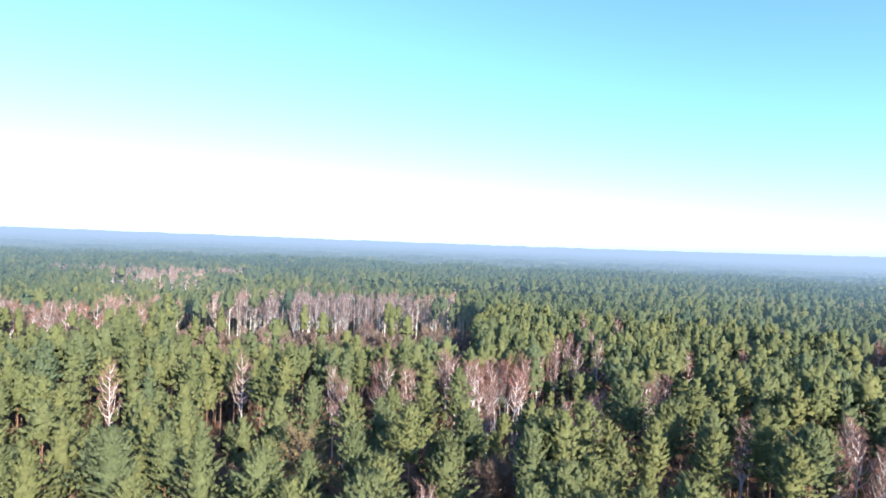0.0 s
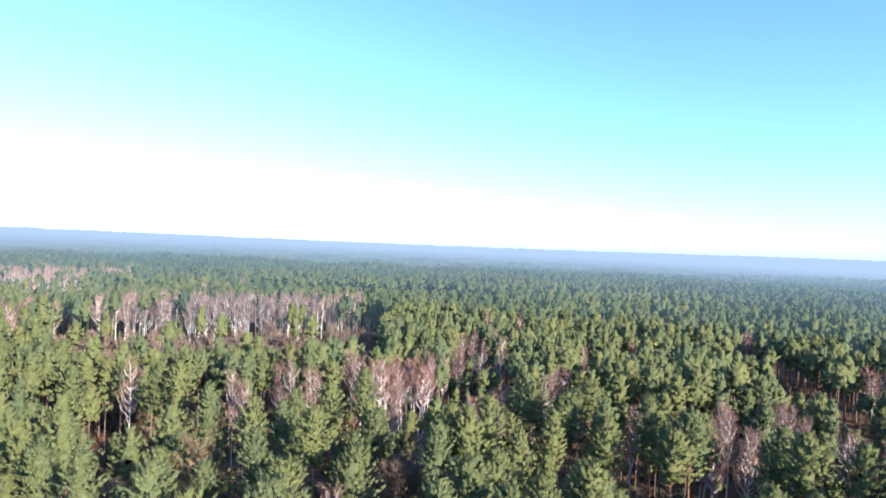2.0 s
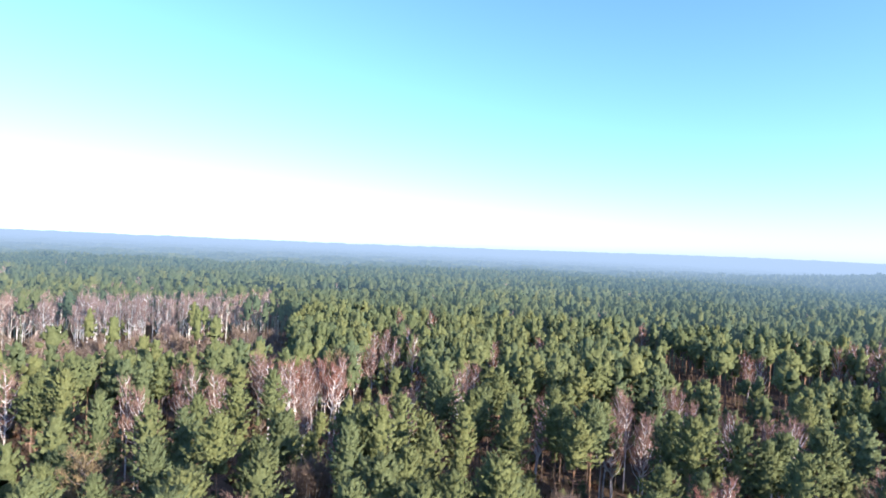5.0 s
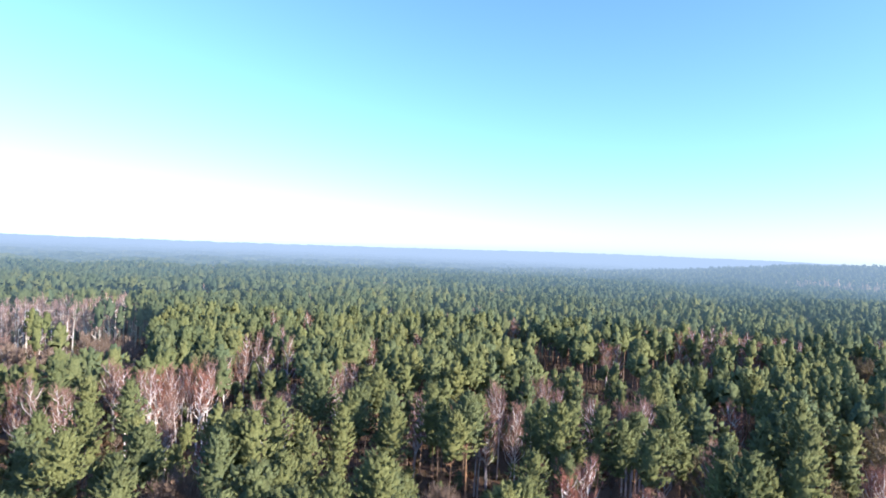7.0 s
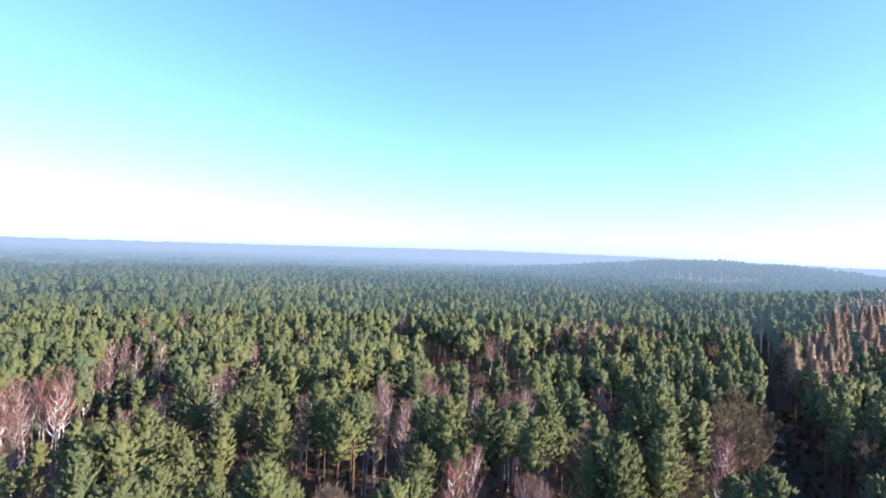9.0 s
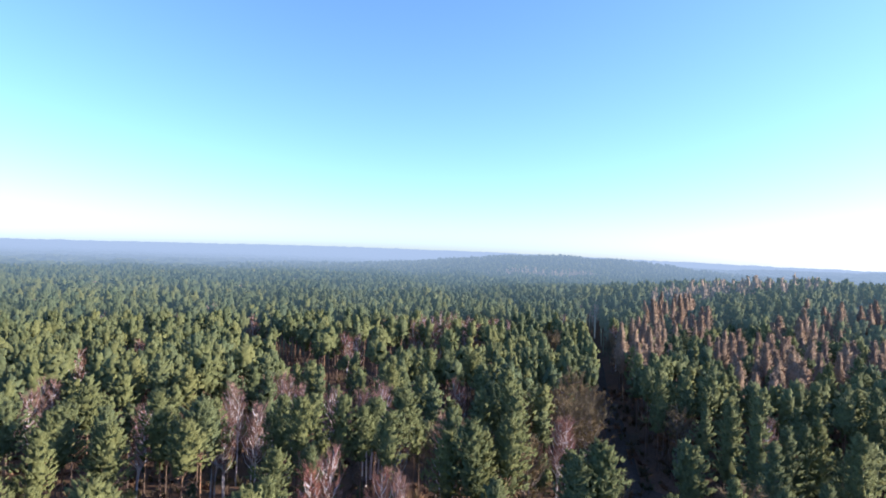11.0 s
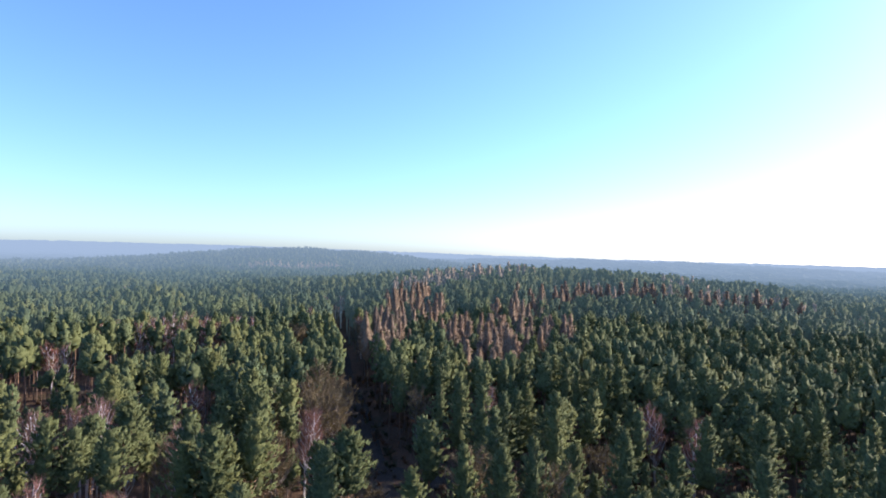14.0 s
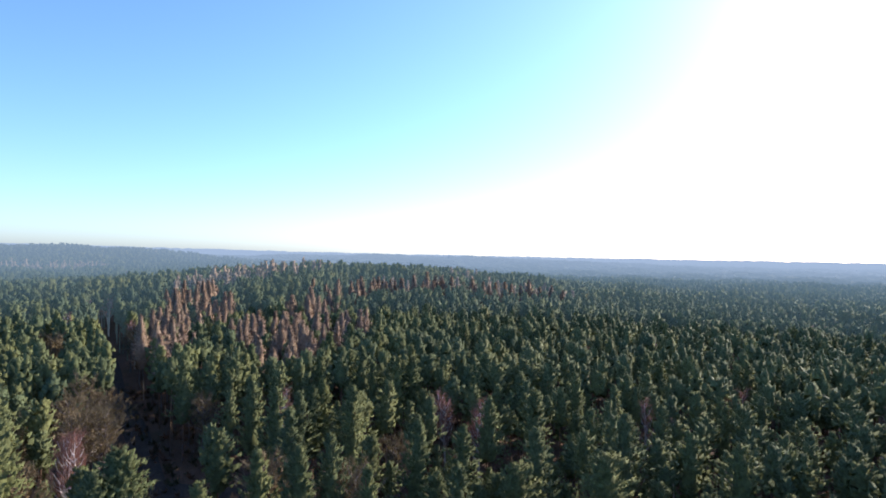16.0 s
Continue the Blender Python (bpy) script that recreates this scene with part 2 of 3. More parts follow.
for (ax, ay), (bx, by), half in RIDES:
    n = 60
    k = np.linspace(0, 1, n)
    nx, ny = -(by - ay), bx - ax
    ln = math.hypot(nx, ny)
    side = np.array([-3.0, -1.6, -0.5, 0.5, 1.6, 3.0])
    sag = np.array([0.04, 0.10, 0.16, 0.16, 0.10, 0.04])
    wob = 0.6 * np.sin(k * 17 + half)
    x = (ax + (bx - ax) * k)[:, None] + (side[None] + wob[:, None]) * nx / ln
    y = (ay + (by - ay) * k)[:, None] + (side[None] + wob[:, None]) * ny / ln
    v = np.stack([x, y, ground_z(x, y) + sag[None] + 0.05], -1).reshape(-1, 3)
    i, j = np.meshgrid(np.arange(n - 1), np.arange(5), indexing="ij")
    f = np.stack([i * 6 + j, i * 6 + j + 1, (i + 1) * 6 + j + 1, (i + 1) * 6 + j], -1).reshape(-1, 4)
    tagged(new("forest_track", mesh_from("forest_track", v, f[:, ::-1], [TRACK], smooth=True)),
           "narrow brown earth track in a shaded forest ride", "track", kind="structure")


# ---------------------------------------------------------------- kinds of tree
def unit(v):
    return v / np.maximum(np.linalg.norm(v, axis=-1, keepdims=True), 1e-9)


def blades(pos, way, count, length, width, spread, rg, face=None):
    """Sprays of pointed blades that start at pos and fan out round way, lying about square to face: verts (n, 3 corners, 3)."""
    p, w = np.repeat(pos, count, 0), np.repeat(way, count, 0)
    d = unit(w + rg.normal(0, spread, w.shape))
    side = rg.normal(0, 1, d.shape) if face is None else np.repeat(face, count, 0) + rg.normal(0, 0.30, d.shape)
    s = unit(np.cross(d, side))
    ln = length * rg.uniform(0.6, 1.25, (len(p), 1))
    wd = width * rg.uniform(0.7, 1.2, (len(p), 1)) / 2
    back = p - d * ln * 0.3
    return np.stack([back - s * wd, back + s * wd, p + d * ln], 1)


def plumes(pos, way, sides, length, radius, rg):
    """Pointed tufts of needles: a ragged cone along way at each place, with normals that round it off."""
    n = len(pos)
    e1 = unit(np.cross(way, rg.normal(0, 1, way.shape)))
    e2 = np.cross(way, e1)
    a = np.arange(sides) * 6.2832 / sides
    big = rg.uniform(0.72, 1.25, (n, 1))
    rim = e1[:, None] * np.cos(a)[None, :, None] + e2[:, None] * np.sin(a)[None, :, None]
    ring = (pos - way * length * 0.35 * big)[:, None] + rim * (radius * big * rg.uniform(0.65, 1.25, (n, sides)))[..., None]
    ring = ring + way[:, None] * (length * 0.25 * rg.uniform(-1, 1, (n, sides)))[..., None]
    tip = pos + way * length * 0.65 * big
    out = unit(rim + way[:, None] * 0.35 + rg.normal(0, 0.15, rim.shape))
    nxt = np.roll(np.arange(sides), -1)
    tips = np.broadcast_to(tip[:, None], ring.shape)
    head = unit(0.6 * out + 0.6 * out[:, nxt] + way[:, None])
    t = np.stack([ring, ring[:, nxt], tips], 2).reshape(-1, 3, 3)
    return t, np.stack([out, out[:, nxt], head], 2).reshape(-1, 3, 3)


def flat_normals(tris):
    n = unit(np.cross(tris[:, 1] - tris[:, 0], tris[:, 2] - tris[:, 0]))
    return np.repeat(n[:, None], 3, 1)


def turned_out(tris, normals):
    """Winds each triangle so that its front lies on the side of its normals."""
    wrong = (flat_normals(tris)[:, 0] * normals[:, 0]).sum(-1) < 0
    tris[wrong] = tris[wrong][:, ::-1]
    normals[wrong] = normals[wrong][:, ::-1]
    return tris, normals


def tube(path, radii, sides):
    """Triangles of a tapered limb along a path."""
    path, n = np.asarray(path, float), len(path)
    a = np.arange(sides) * 2 * math.pi / sides
    t = unit(np.gradient(path, axis=0))
    e1 = unit(np.cross(t, np.array([0.31, 0.95, 0.05])))
    e2 = np.cross(t, e1)
    ring = path[:, None] + np.asarray(radii)[:, None, None] * (e1[:, None] * np.cos(a)[None, :, None] + e2[:, None] * np.sin(a)[None, :, None])
    tris = []
    for i in range(n - 1):
        for j in range(sides):
            k = (j + 1) % sides
            tris += [(ring[i, j], ring[i, k], ring[i + 1, k]), (ring[i, j], ring[i + 1, k], ring[i + 1, j])]
    return np.array(tris)


def trunk_path(h, lean, rg, n=6):
    z = np.linspace(0, h, n)
    bend = rg.normal(0, lean, 2)
    return np.stack([bend[0] * (z / h) ** 2 * h, bend[1] * (z / h) ** 2 * h, z], -1)


# detail: boughs in a crown, stations on a bough, shoots at a station, sides, length and radius of the plume on a shoot, blades on a shoot, their length and width,
# rings and sides of the dense inner crown, its share
NEAR, MID, FAR, DIM, LAST = 0, 1, 2, 3, 4
PINE_DETAIL = [(42, 3, 3, 4, 0.66, 0.24, 4, 0.52, 0.12, 8, 7, 0.48), (25, 2, 3, 4, 0.92, 0.40, 0, 0.8, 0.25, 7, 6, 0.52), (26, 1, 1, 5, 1.45, 0.78, 0, 1.1, 0.42, 5, 6, 0.58),
               (16, 1, 1, 4, 1.8, 0.95, 0, 1.0, 1.0, 4, 5, 0.62), (6, 1, 1, 3, 2.4, 1.6, 0, 1.0, 1.0, 3, 4, 0.75)]
LARCH_DETAIL = [(50, 3, 3, 3, 0.8, 0.20, 2, 0.60, 0.13, 8, 7, 0.5), (60, 1, 3, 3, 1.0, 0.22, 2, 0.8, 0.12, 9, 8, 0.72), (28, 1, 1, 4, 1.4, 0.6, 1, 1.0, 0.35, 6, 6, 0.64),
                (18, 1, 1, 4, 1.7, 0.75, 0, 1.0, 1.0, 5, 5, 0.70), (6, 1, 1, 3, 2.4, 1.3, 0, 1.0, 1.0, 3, 4, 0.8)]
PROFILES = {
    "plume": lambda u: np.minimum(1, 0.45 + 1.7 * u) * (1 - u ** 2.0) ** 0.72,
    "broad": lambda u: np.minimum(1, 0.35 + 2.2 * u) * (1 - u ** 2.8) ** 0.62,
    "cone": lambda u: np.minimum(1, 0.6 + 2.4 * u) * (1 - u) ** 0.80,
    "spire": lambda u: np.minimum(1, 0.55 + 3.0 * u) * (1 - u) ** 0.85,
}


def conifer(rg, detail, h, reach, foot, profile, rise, up):
    """Boughs in a spiral up the crown, each with feathered shoots that turn up at their tips, round a dark dense inside; returns triangles,
    and normals that follow each bough's rounded back."""
    nb, st, sh, sides, plume, thick, nk, ln, wd, nr, na, dense = detail
    sky_up = np.array([0, 0, 1.0])
    tall = h - foot
    shape = PROFILES[profile]
    u = ((np.arange(nb) + rg.uniform(0, 0.9, nb)) / nb) ** 0.88 * 0.985
    az = np.arange(nb) * 2.39996 + rg.normal(0, 0.3, nb)
    size = reach * shape(u) * np.where(np.arange(nb) % 4 == 1, rg.uniform(0.45, 0.7, nb), rg.uniform(0.78, 1.22, nb)) * (1 + 0.22 * np.cos(az - rg.uniform(0, 6.28))) + 0.12
    out = np.stack([np.cos(az), np.sin(az), np.zeros(nb)], -1)
    cross = np.stack([-np.sin(az), np.cos(az), np.zeros(nb)], -1)
    slope = rise[0] + (rise[1] - rise[0]) * u + rg.normal(0, 0.16, nb)
    along = unit(out * np.cos(slope)[:, None] + sky_up * np.sin(slope)[:, None])
    base_z = foot + tall * u - np.sin(slope) * size * 0.55
    f = np.linspace(0.52, 0.97, st) if st > 1 else np.array([0.82])
    side = (np.zeros(1), np.array([-0.7, 0.7]), np.array([0.0, -1.0, 1.0]))[sh - 1]
    F, S = np.meshgrid(f, side, indexing="ij")
    F, S = F.ravel(), S.ravel()
    half = size * 0.34 + 0.14
    pos = along[:, None] * (size[:, None] * F[None])[..., None] + cross[:, None] * (S[None] * half[:, None] * (1.25 - 0.55 * F[None]))[..., None]
    pos[..., 2] += base_z[:, None] + 0.10 * size[:, None] * F[None] ** 2 - 0.22 * np.abs(S)[None] * half[:, None]
    pos += rg.normal(0, 0.12 + 0.05 * (ln > 1), pos.shape)
    way = unit(along[:, None] * 0.75 + cross[:, None] * (S[None] * 0.62)[..., None] + sky_up * up + rg.normal(0, 0.16, pos.shape))
    back = unit(out[:, None] * (0.75 - 0.45 * u)[:, None, None] + cross[:, None] * (S[None] * 0.75)[..., None] + sky_up * (0.35 + 0.75 * u)[:, None, None]
                + along[:, None] * ((F[None] - 0.6) * 0.9)[..., None])
    pos, way, back = pos.reshape(-1, 3), way.reshape(-1, 3), back.reshape(-1, 3)
    pos = np.concatenate([pos, [[0, 0, h - plume * 0.65]]])
    way, back = np.concatenate([way, [sky_up]]), np.concatenate([back, [[0.1, 0.1, 1.0]]])
    t, nm = plumes(pos, way, sides, plume, thick, rg)
    nm = unit(nm + 0.55 * np.repeat(back, sides, 0)[:, None])
    if nk:
        b = blades(pos, way, nk, ln, wd, 0.60, rg, back)
        soft = unit(np.repeat(back, nk, 0) + rg.normal(0, 0.34, (len(b), 3)))
        t, nm = np.concatenate([t, b]), np.concatenate([nm, np.repeat(soft[:, None], 3, 1)])
    t, nm = turned_out(t, nm)

    uu, aa = np.meshgrid(np.linspace(0.02, 0.92, nr), np.arange(na) * 6.2832 / na, indexing="ij")
    aa = aa + (np.arange(nr) % 2)[:, None] * math.pi / na
    bump = rg.uniform(0.62, 1.12, uu.shape)
    rr = reach * shape(uu) * dense * bump
    ring = np.stack([rr * np.cos(aa), rr * np.sin(aa), foot + tall * uu + 0.5 * (bump - 0.85) * reach + rg.uniform(-0.3, 0.3, uu.shape)], -1)
    nor = unit(np.stack([np.cos(aa), np.sin(aa), 0.15 + 0.75 * uu + 1.1 * (bump - 0.85)], -1) + rg.normal(0, 0.25, ring.shape))
    low = np.array([0, 0, foot - 0.2])
    c, cn = [], []
    for i in range(nr - 1):
        for j in range(na):
            k = (j + 1) % na
            for tri in (((i, j), (i, k), (i + 1, k)), ((i, j), (i + 1, k), (i + 1, j))):
                c.append([ring[q] for q in tri])
                cn.append([nor[q] for q in tri])
    for j in range(na):
        k = (j + 1) % na
        c.append([ring[0, j], low, ring[0, k]])
        cn.append([np.array([0, 0, -1.0])] * 3)
        c.append([ring[-1, j], ring[-1, k], np.array([0, 0, h - 0.5])])
        cn.append([nor[-1, j], nor[-1, k], sky_up])
    c, cn = turned_out(np.array(c), np.array(cn))
    return np.concatenate([t, c]), np.concatenate([nm, cn])


def pine_parts(rg, level, shape):
    """Wood and needles of a Scots pine about 22 m tall."""
    h = 22.0
    if shape == "plume":
        foot, reach = rg.uniform(9.5, 13.5), rg.uniform(2.7, 3.7)
    elif shape == "broad":
        foot, reach = rg.uniform(13.0, 15.5), rg.uniform(2.9, 3.9)
    else:
        foot, reach = rg.uniform(8.5, 11.5), rg.uniform(3.6, 4.6)
    foot += (0.0, 0.3, 0.8, 1.2, 2.0)[level]
    crown, soft = conifer(rg, PINE_DETAIL[level], h, reach * (1, 1, 1.04, 1.06, 1.2)[level], foot, shape, (-0.05, 0.85) if shape != "cone" else (-0.10, 0.65), 0.68)
    path = trunk_path(h * 0.93, 0.012, rg, (7, 4, 2, 2, 2)[level])
    rad = np.linspace(0.21, 0.05, len(path))
    wood = [tube(path, rad, (7, 5, 3, 3, 3)[level])]
    if level == NEAR:
        for k in range(16):
            z0 = rg.uniform(foot * 0.75, h * 0.8)
            a, ln = rg.uniform(0, 6.28), rg.uniform(1.0, 2.4)
            d = np.array([math.cos(a), math.sin(a), 0.35])
            s = np.array([0, 0, z0])
            wood.append(tube([s, s + d * ln * 0.55, s + d * ln + np.array([0, 0, 0.2])], [0.06, 0.04, 0.012], 3))
    return wood, crown, soft


def larch_parts(rg, level):
    h = 22.5
    crown, soft = conifer(rg, LARCH_DETAIL[level], h, rg.uniform(3.4, 4.3), rg.uniform(8.0, 10.5), "spire", (-0.05, 0.6), 0.62)
    path = trunk_path(h * 0.95, 0.006, rg, (6, 4, 2, 2, 2)[level])
    return [tube(path, np.linspace(0.2, 0.03, len(path)), (6, 4, 3, 3, 3)[level])], crown, soft


def leafless_parts(rg, level, h, spread, stems, twig_w, steep=(0.9, 1.9), girth=0.18):
    """A bare birch or other broadleaf: stems that fork, ascending limbs, and a haze of fine twigs."""
    wood, seeds, ways = [], [], []
    limbs = (18, 11, 7, 7, 4)[level]
    for sidx in range(stems):
        lean = 0.015 if stems == 1 else 0.045
        path = trunk_path(h * rg.uniform(0.86, 0.97), lean, rg, (7, 5, 3, 3, 2)[level])
        path[:, :2] += rg.normal(0, 0.25 * (stems > 1), 2) + rg.normal(0, 0.12, path[:, :2].shape) * np.linspace(0, 1, len(path))[:, None]
        wood.append(tube(path, np.linspace(girth, 0.04, len(path)), (6, 4, 3, 3, 3)[level]))
        for k in range(limbs):
            u = (0.42 if level < FAR else 0.28) + (0.53 if level < FAR else 0.66) * ((k + rg.uniform(0, 1)) / limbs) ** 1.15
            s = np.array([np.interp(u, np.linspace(0, 1, len(path)), path[:, i]) for i in range(3)])
            a = k * 2.4 + rg.uniform(-0.5, 0.5)
            ln = spread * (1.30 - u) * rg.uniform(0.75, 1.3) * 1.8
            away = np.array([math.cos(a), math.sin(a), 0.0])
            lift = rg.uniform(*steep)
            d = unit(away * 0.45 + np.array([0, 0, lift]))
            mid = s + unit(away + np.array([0, 0, lift * 0.75])) * ln * 0.48
            end = mid + d * ln * 0.58
            if level < FAR or k % 2 == 0:
                wood.append(tube([s, mid, end], np.array([0.11, 0.07, 0.02]) * (1, 1, 1.1, 1.2, 1.2)[level], 3))
            for f in ((0.35, 0.6, 0.8, 1.0) if level < FAR else (0.55, 1.0)):
                seeds.append(s + (end - s) * f + rg.normal(0, 0.25, 3))
                ways.append(unit(d + np.array([0, 0, 0.15])))
        seeds.append(path[-1])
        ways.append(np.array([0, 0, 1.0]))
    n = (13, 8, 7, 8, 5)[level]
    ln = (1.25, 1.5, 1.9, 1.9, 2.4)[level]
    t = blades(np.array(seeds), np.array(ways), n, ln, twig_w * (0.85, 1.7, 3.2, 3.8, 4.5)[level], 0.55, rg)
    return wood, t, flat_normals(t)


def birch_parts(rg, level):
    return leafless_parts(rg, level, rg.uniform(18.5, 21.5), 2.7, 1 if rg.uniform() < 0.6 else 2, 0.065)


def broadleaf_parts(rg, level):
    return leafless_parts(rg, level, rg.uniform(16.5, 19), 3.9, 2, 0.15, (0.4, 1.1), 0.24)


def bush_parts(rg, level):
    return leafless_parts(rg, level, rg.uniform(8.5, 10), 2.6, (5, 3, 2, 2, 2)[level], 0.07, (0.9, 1.8), 0.11)


SHAPES = ["plume", "broad", "plume", "broad", "plume", "cone", "plume", "broad"]
KINDS = {
    "pine": (lambda rg, lv, i: pine_parts(rg, lv, SHAPES[i % 8]), PINE_BARK, NEEDLES),
    "cone": (lambda rg, lv, i: pine_parts(rg, lv, "cone"), PINE_BARK, NEEDLES),
    "larch": (lambda rg, lv, i: larch_parts(rg, lv), GREY_BARK, LARCH),
    "birch": (lambda rg, lv, i: birch_parts(rg, lv), BIRCH_BARK, TWIGS),
    "broadleaf": (lambda rg, lv, i: broadleaf_parts(rg, lv), GREY_BARK, BROWN),
    "bush": (lambda rg, lv, i: bush_parts(rg, lv), PALE_BARK, SHRUB),
}

# ---------------------------------------------------------------- where the trees stand
# bearing and distance of trees that stand out
BIRCHES = [(-29.7, 135), (-18.8, 135), (-10.2, 128), (-9.2, 124), (0.9, 158), (2.6, 147), (1.9, 144), (4.4, 145), (5.8, 146),
           (7.0, 150), (8.3, 147), (5.0, 124), (8.0, 96), (13.0, 116), (14.8, 117), (15.7, 122), (14.1, 112), (11.5, 171),
           (12.7, 202), (14.3, 238), (15.5, 172), (13.6, 169), (17.3, 236), (20.5, 142), (23.7, 191), (36.7, 300), (37.6, 260),
           (28.2, 116), (21.7, 154), (3.4, 150), (6.4, 154), (-4.9, 135), (-2.7, 135), (28.1, 208), (7.6, 142), (3.8, 140)]
BIRCHES_EAST = [(40.6, 138), (39.8, 140), (41.5, 127), (45.0, 126), (48.7, 122), (49.4, 126), (50.5, 120), (52.5, 106), (35.8, 136),
                (34.7, 116), (36.6, 126), (38.1, 114), (35.6, 112), (43.5, 82), (45.6, 86), (46.7, 208), (47.4, 202),
                (56.8, 105), (57.5, 104), (57.8, 140), (51.2, 274), (56.4, 100), (51.8, 80), (51.0, 80), (67.8, 113), (101.6, 124), (85.6, 131), (105.0, 117), (68.6, 112), (49.9, 129)]
BUSHES = [(3.1, 84), (31.5, 87), (-20.0, 96), (6.0, 87)]
BROADLEAFS = [(69.7, 146), (70.3, 140), (69.2, 134), (67.3, 227), (70.6, 130), (68.2, 140), (66.5, 243), (67.0, 234), (57.6, 108),
              (56.0, 106), (58.8, 104), (65.0, 99), (69.0, 158), (68.6, 128), (90.0, 88), (92.5, 85), (84.0, 92), (86.5, 126), (97.0, 105)]
PINES = [(18.1, 121), (16.9, 95), (14.7, 94), (11.1, 92), (9.2, 82), (21.9, 106), (24.4, 119), (25.8, 102), (21.0, 97),
         (-12.3, 105), (-8.5, 96), (-5.8, 95), (-4.2, 104), (-2.4, 86), (-0.9, 109), (1.9, 124), (-14.9, 118), (-16.9, 124),
         (-22.7, 79), (-17.5, 73), (-29.4, 83), (-8.4, 81), (1.1, 76), (30.4, 106), (34.6, 110), (39.3, 126), (42.4, 98),
         (40.5, 104), (25.8, 74), (20.7, 70), (10.4, 88), (12.1, 86), (18.6, 112), (17.6, 88)]
PINES_MID = [(46.2, 99), (48.3, 99), (51.1, 134), (52.7, 107), (57.1, 87), (60.2, 88), (62.9, 122), (59.0, 154), (54.9, 153),
             (33.6, 100), (26.2, 99), (22.8, 106), (18.4, 128), (24.8, 73), (37.8, 68), (50.9, 94), (49.8, 102), (62.6, 91),
             (59.2, 86), (57.4, 98), (72.0, 80), (69.4, 77)]
PINES_EAST = [(83.8, 81), (85.0, 106), (86.2, 100), (87.1, 109), (88.5, 112), (93.0, 148), (94.2, 143), (96.3, 136), (92.2, 107),
              (90.1, 84), (97.9, 139), (87.4, 79), (91.8, 102), (89.5, 114), (98.6, 88), (102.9, 92), (105.6, 104),
              (110.2, 111), (82.8, 114), (94.2, 75), (114.5, 130), (117.8, 128), (118.7, 98), (110.8, 88), (63.1, 94), (60.5, 91)]
# larch stands: bearing, distance, half width across and along the bearing, share
LARCH_STANDS = [(74.6, 212, 11, 30, 0.8), (76.6, 262, 11, 34, 0.75), (77.4, 318, 13, 30, 0.65), (79.8, 262, 7, 22, 0.6), (83.4, 216, 9, 36, 0.8), (86.2, 196, 12, 38, 0.8),
                (90.4, 214, 17, 22, 0.75), (88.4, 262, 12, 22, 0.5), (90.8, 298, 13, 13, 0.6), (97.2, 322, 27, 16, 0.95), (93.6, 308, 10, 10, 0.9), (81.5, 362, 34, 22, 0.6),
                (86.8, 386, 22, 14, 0.5), (103.0, 400, 12, 14, 0.8), (104.0, 322, 16, 10, 0.95), (109.0, 330, 30, 11, 0.95), (66.0, 850, 75, 30, 0.5)]
# stands of bare birches: bearing, distance, half width across and along the bearing, share
BIRCH_STANDS = [(-9.5, 288, 64, 20, 0.95), (-33.0, 266, 28, 9, 0.9), (-28.3, 282, 18, 10, 0.9), (-22.5, 262, 28, 16, 0.75), (-26.8, 450, 38, 52, 0.85), (-20.8, 470, 14, 42, 0.8),
                (-29.5, 505, 60, 14, 0.6), (55.0, 242, 24, 15, 0.6), (59.5, 246, 16, 8, 0.5), (13.5, 180, 9, 20, 0.5), (4.6, 147, 9, 8, 0.5), (-17.0, 341, 68, 10, 0.3)]

# openings with low growth only: bearings from and to, distances from and to, share left open
# (-25, 62, 4, 62) is an unseen clearing, added so sun reaches the near trees
OPENINGS = [(70.6, 78.6, 80, 142, 1.0), (-25, 3.5, 170, 273, 0.95), (-38, -25, 205, 256, 0.9), (-30, -18, 335, 398, 0.8), (-12.0, -2.0, 78, 120, 0.85), (-25, 62, 4, 62, 0.85), (0.3, 9.0, 112, 143, 0.95),
            (12.6, 16.6, 98, 111, 0.95), (11.0, 16.2, 132, 166, 0.85), (33.6, 39.4, 92, 110, 0.9), (39.2, 42.2, 100, 135, 0.95),
            (44.2, 50.8, 106, 125, 0.9), (50.0, 60.5, 183, 226, 0.85), (56.0, 58.2, 88, 98, 0.95), (67.4, 71.0, 94, 114, 0.95),
            (100.8, 102.4, 96, 123, 1.0), (36.0, 38.4, 205, 259, 0.9), (20.0, 21.2, 110, 141, 0.95),
            (37.0, 39.4, 188, 240, 1.0), (39.4, 41.8, 168, 226, 1.0), (41.8, 44.2, 152, 210, 1.0), (44.2, 46.6, 142, 194, 1.0), (46.6, 49.0, 138, 174, 1.0)]


def in_stand(x, y, az, d, across, along):
    (cx, cy), a = polar(az, d), radians(az)
    r = (x - cx) * math.sin(a) + (y - cy) * math.cos(a)
    s = (x - cx) * math.cos(a) - (y - cy) * math.sin(a)
    return (r / along) ** 2 + (s / across) ** 2 < 1


trees = []          # kind, x, y, height factor, marked
for kind, spots, size in (("birch", BIRCHES + BIRCHES_EAST, 1.03), ("bush", BUSHES, 1.25), ("broadleaf", BROADLEAFS, 1.0),
                          ("pine", PINES + PINES_MID, 1.04), ("cone", PINES_EAST, 1.04)):
    for az, d in spots:
        trees.append((kind, *polar(az, d), size * rng.uniform(0.96, 1.05), True))
marked_xy = np.array([(t[1], t[2]) for t in trees])
marked_az = np.degrees(np.arctan2(marked_xy[:, 0], marked_xy[:, 1]))
marked_d = np.hypot(marked_xy[:, 0], marked_xy[:, 1])
